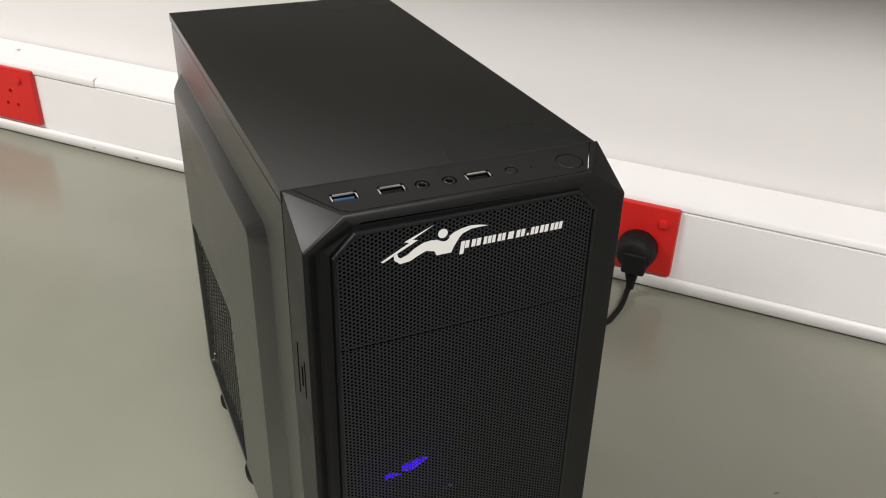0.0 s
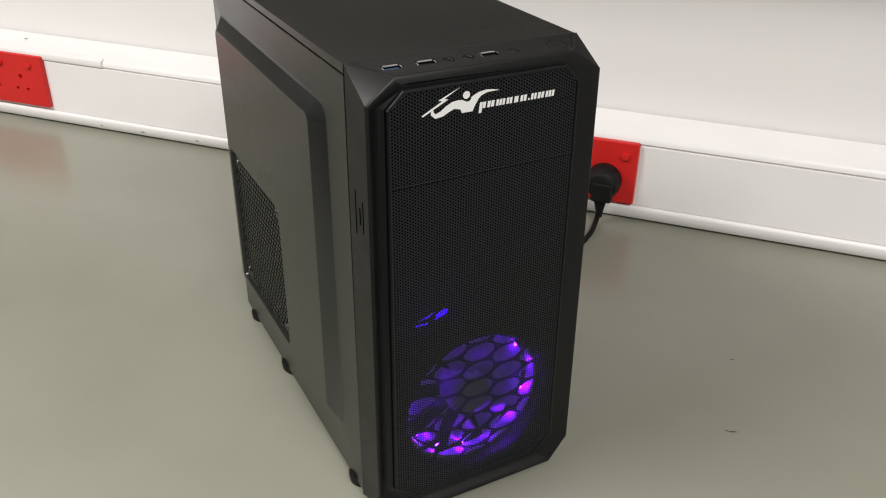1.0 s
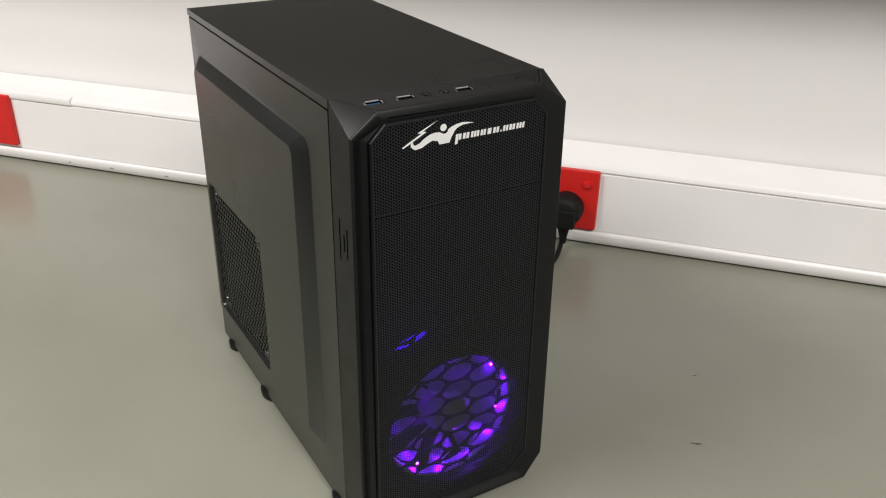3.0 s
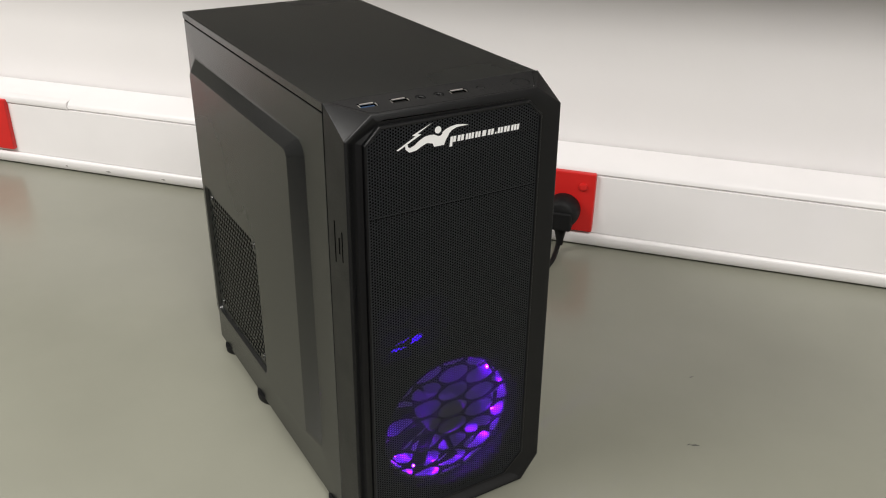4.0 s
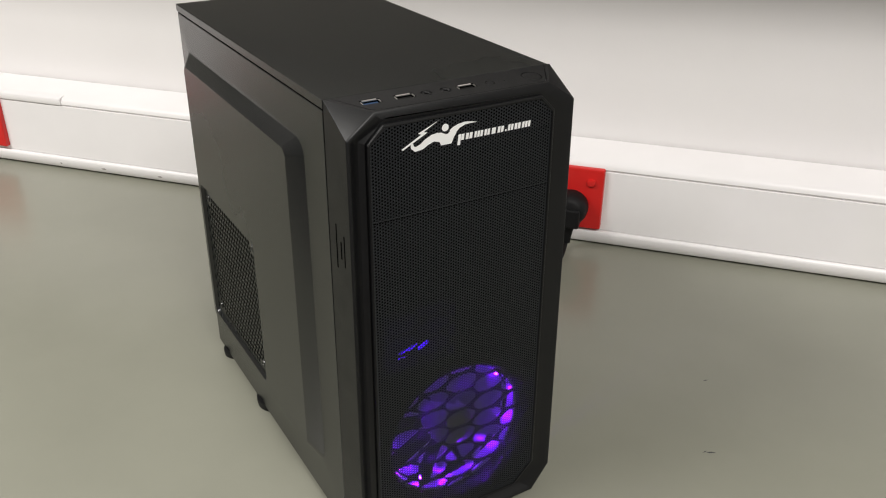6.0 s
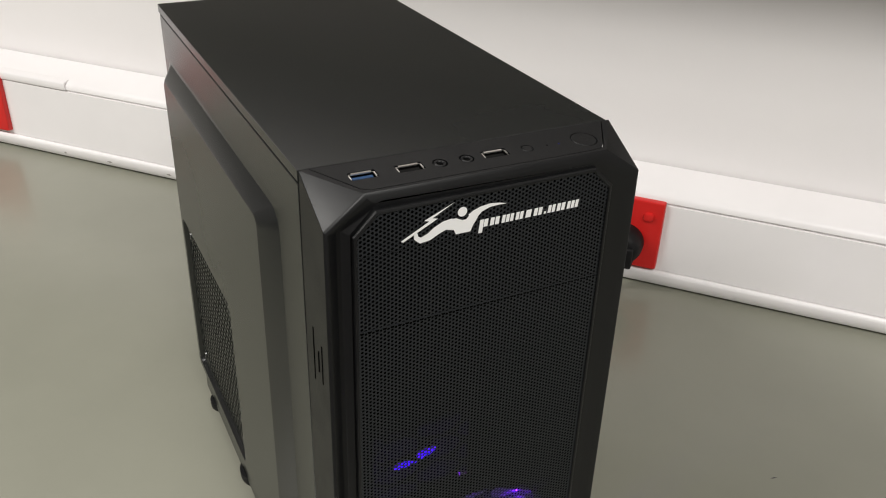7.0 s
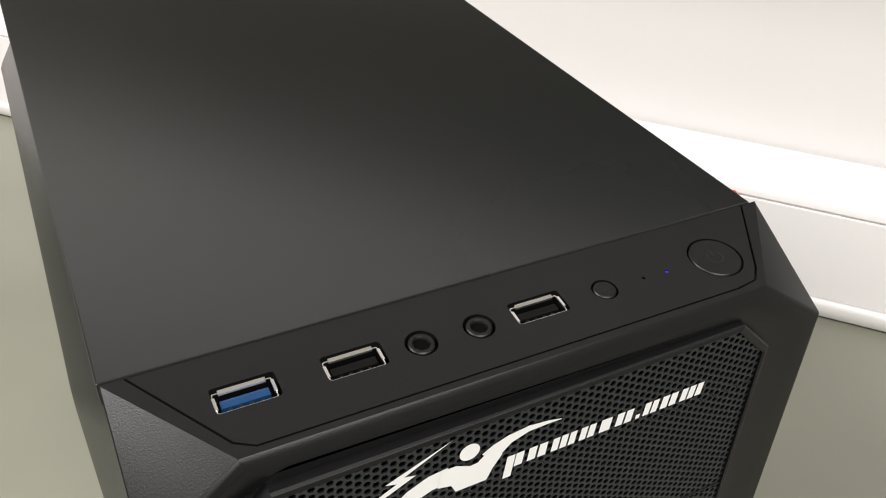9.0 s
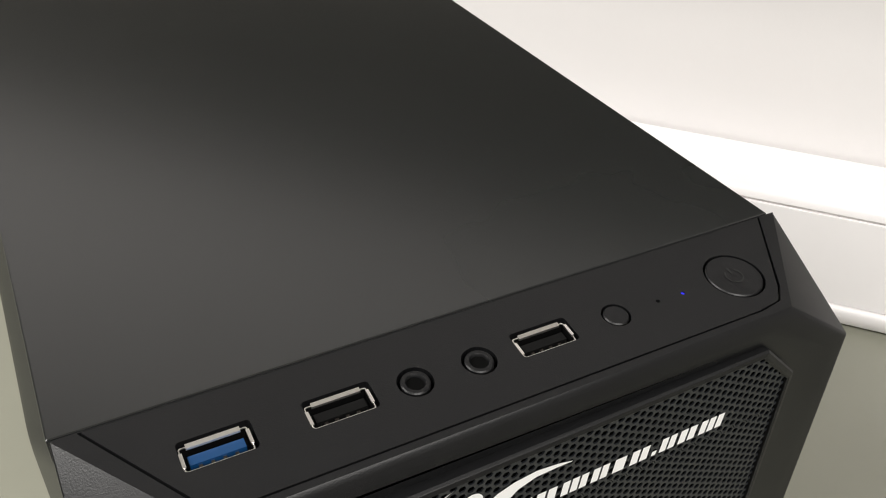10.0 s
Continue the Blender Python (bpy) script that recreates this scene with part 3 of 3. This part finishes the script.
# dark ring added to keep the fan's light from spreading across the mesh
rows = [[(u, y, v) for u, v in circle(FX, FZ, r, 40)] for y, r in ((0.0068, 0.0692), (0.0068, 0.0678), (FY - 0.0012, 0.0678), (FY - 0.0012, 0.0692))]
part("spill_shield", loft(rows + rows[:1]), M_DARK, pc, smooth=True)
fan = part("fan", plate(round_rect(FX, FZ, 0.136, 0.136, 0.006), [circle(FX, FZ, 0.0655, 40)], lambda u, v, d: (u, FY + d, v), 0.012), M_FAN, pc, "frosted cooling fan with violet lights")
rows = [[(u, y, v) for u, v in circle(FX, FZ, r, 28)] for y, r in ((FY + 0.024, 0.021), (FY + 0.003, 0.021), (FY + 0.001, 0.019), (FY + 0.001, 0.004))]
part("hub", loft(rows, True, False, True), M_FAN, fan, "dark round hub", smooth=True)
for i in range(9):
    a0 = 2 * math.pi * i / 9
    rows = []
    for k in range(7):
        r = 0.0205 + 0.0425 * k / 6
        lean = 0.14 * k / 6
        rows.append([(FX + r * math.cos(a0 + lean + s * 0.66), FY + 0.004 + 0.016 * s, FZ + r * math.sin(a0 + lean + s * 0.66)) for s in (0, 0.25, 0.5, 0.75, 1.0)])
    bm = loft(rows, False)
    bmesh.ops.solidify(bm, geom=list(bm.faces), thickness=0.0012)
    part("blade", bm, M_FAN, fan, smooth=True)
for i in range(14):
    a = 2 * math.pi * (i + 0.35) / 14
    b = bmesh.new()
    bmesh.ops.create_icosphere(b, subdivisions=1, radius=0.0013)
    bmesh.ops.translate(b, vec=(FX + 0.0612 * math.cos(a), FY + 0.010, FZ + 0.0612 * math.sin(a)), verts=b.verts)
    part("led", b, M_LED, fan, "tiny bright violet light")

# glowing plate stands in for fan light leaking out above the fan; no lamp there
rows = [[(0.0815 + 0.017 * math.cos(a), y, 0.1660 + 0.0042 * math.sin(a) + 0.004 * math.cos(a)) for a in [2 * math.pi * k / 16 for k in range(16)]] for y in (0.0595, 0.0580)]
part("light_leak", loft(rows, True, True, True), M_LEAK, fan, "dim violet glow of fan light leaking through")

# white print on the front: a bolt, a swoosh, a dot and a row of slanted bars
emblem = part("logo_print", plate([(0.0422, 0.3838), (0.0588, 0.3925), (0.0558, 0.3935), (0.0740, 0.4012), (0.0608, 0.3940), (0.0640, 0.3932), (0.0437, 0.3830)], [], lambda u, v, d: (u, 0.0008, v)), M_WHITE, bezel, "white printed emblem with slanted bars beside it")


def stroke(points, y=0.0008):
    """A flat ribbon along the points (x, z, width)."""
    left, right = [], []
    for i, (x, z, w) in enumerate(points):
        a, b = points[max(i - 1, 0)], points[min(i + 1, len(points) - 1)]
        n = Vector((b[1] - a[1], a[0] - b[0])).normalized() * w / 2
        left.append((x + n.x, y, z + n.y))
        right.append((x - n.x, y, z - n.y))
    return loft([left, right], False)


part("swoosh", stroke([(0.0509, 0.3868, 0.0020), (0.0513, 0.3840, 0.0028), (0.0538, 0.3820, 0.0036), (0.0588, 0.3831, 0.0046), (0.0630, 0.3858, 0.0054), (0.0680, 0.3880, 0.0058), (0.0730, 0.3884, 0.0062)]), M_WHITE, emblem)
part("swoosh", plate([(0.0700, 0.3851), (0.0738, 0.3842), (0.0752, 0.3812), (0.0842, 0.3812), (0.0858, 0.3850), (0.0885, 0.3892), (0.0843, 0.3925), (0.0812, 0.3894), (0.0790, 0.3892), (0.0750, 0.3912), (0.0708, 0.3912)], [], lambda u, v, d: (u, 0.0006, v)), M_WHITE, emblem)
part("swoosh", stroke([(0.0845, 0.3893, 0.0062), (0.0870, 0.3915, 0.0052), (0.0905, 0.3936, 0.0034), (0.0960, 0.3949, 0.0022), (0.1020, 0.3946, 0.0012), (0.1062, 0.3940, 0.0002)]), M_WHITE, emblem)
part("dot", plate(circle(0.0788, 0.3943, 0.0029, 20), [], lambda u, v, d: (u, 0.0008, v)), M_WHITE, emblem)
for x0, x1, strokes, drop in ((0.0893, 0.0957, 2, 0.0034), (0.0965, 0.1030, 2, 0), (0.1040, 0.1122, 3, 0), (0.1130, 0.1185, 2, 0), (0.1196, 0.1242, 1, 0), (0.1250, 0.1312, 2, 0),
                              (0.1320, 0.1338, 0, 0), (0.1345, 0.1400, 2, 0), (0.1406, 0.1468, 2, 0), (0.1476, 0.1560, 3, 0)):
    for k in range(max(strokes, 1)):
        wide = (x1 - x0) / max(strokes, 1)
        a = x0 + wide * k
        low_z = 0.3820 - (drop if k == 0 else 0)
        high = 0.3836 if strokes == 0 else 0.3868
        w = wide * 0.78
        pts = [(a, low_z), (a + w, low_z), (a + w + 0.12 * (high - low_z), high), (a + 0.12 * (high - low_z), high)]
        part("bar", plate(pts, [], lambda u, v, d: (u, 0.0008, v)), M_WHITE, emblem)

# small scuffs on the desk
for x, y, r, a in ((0.377, -0.0515, 0.0058, -8), (0.3722, -0.0473, 0.0030, 25), (0.467, 0.043, 0.004, 10)):
    scuff = part("scuff_mark", plate([(-r, 0), (-0.3 * r, -0.2 * r), (r, 0.05 * r), (0.2 * r, 0.25 * r)], [], lambda u, v, d: (u, v, 0.0)), M_SCUFF)
    scuff.matrix_world = TRUE @ pose(x, y, 0.0004, 0, 0, a - 30)
    tagged(scuff, "small dark scuff mark on the grey worktop", "mark", kind="structure")
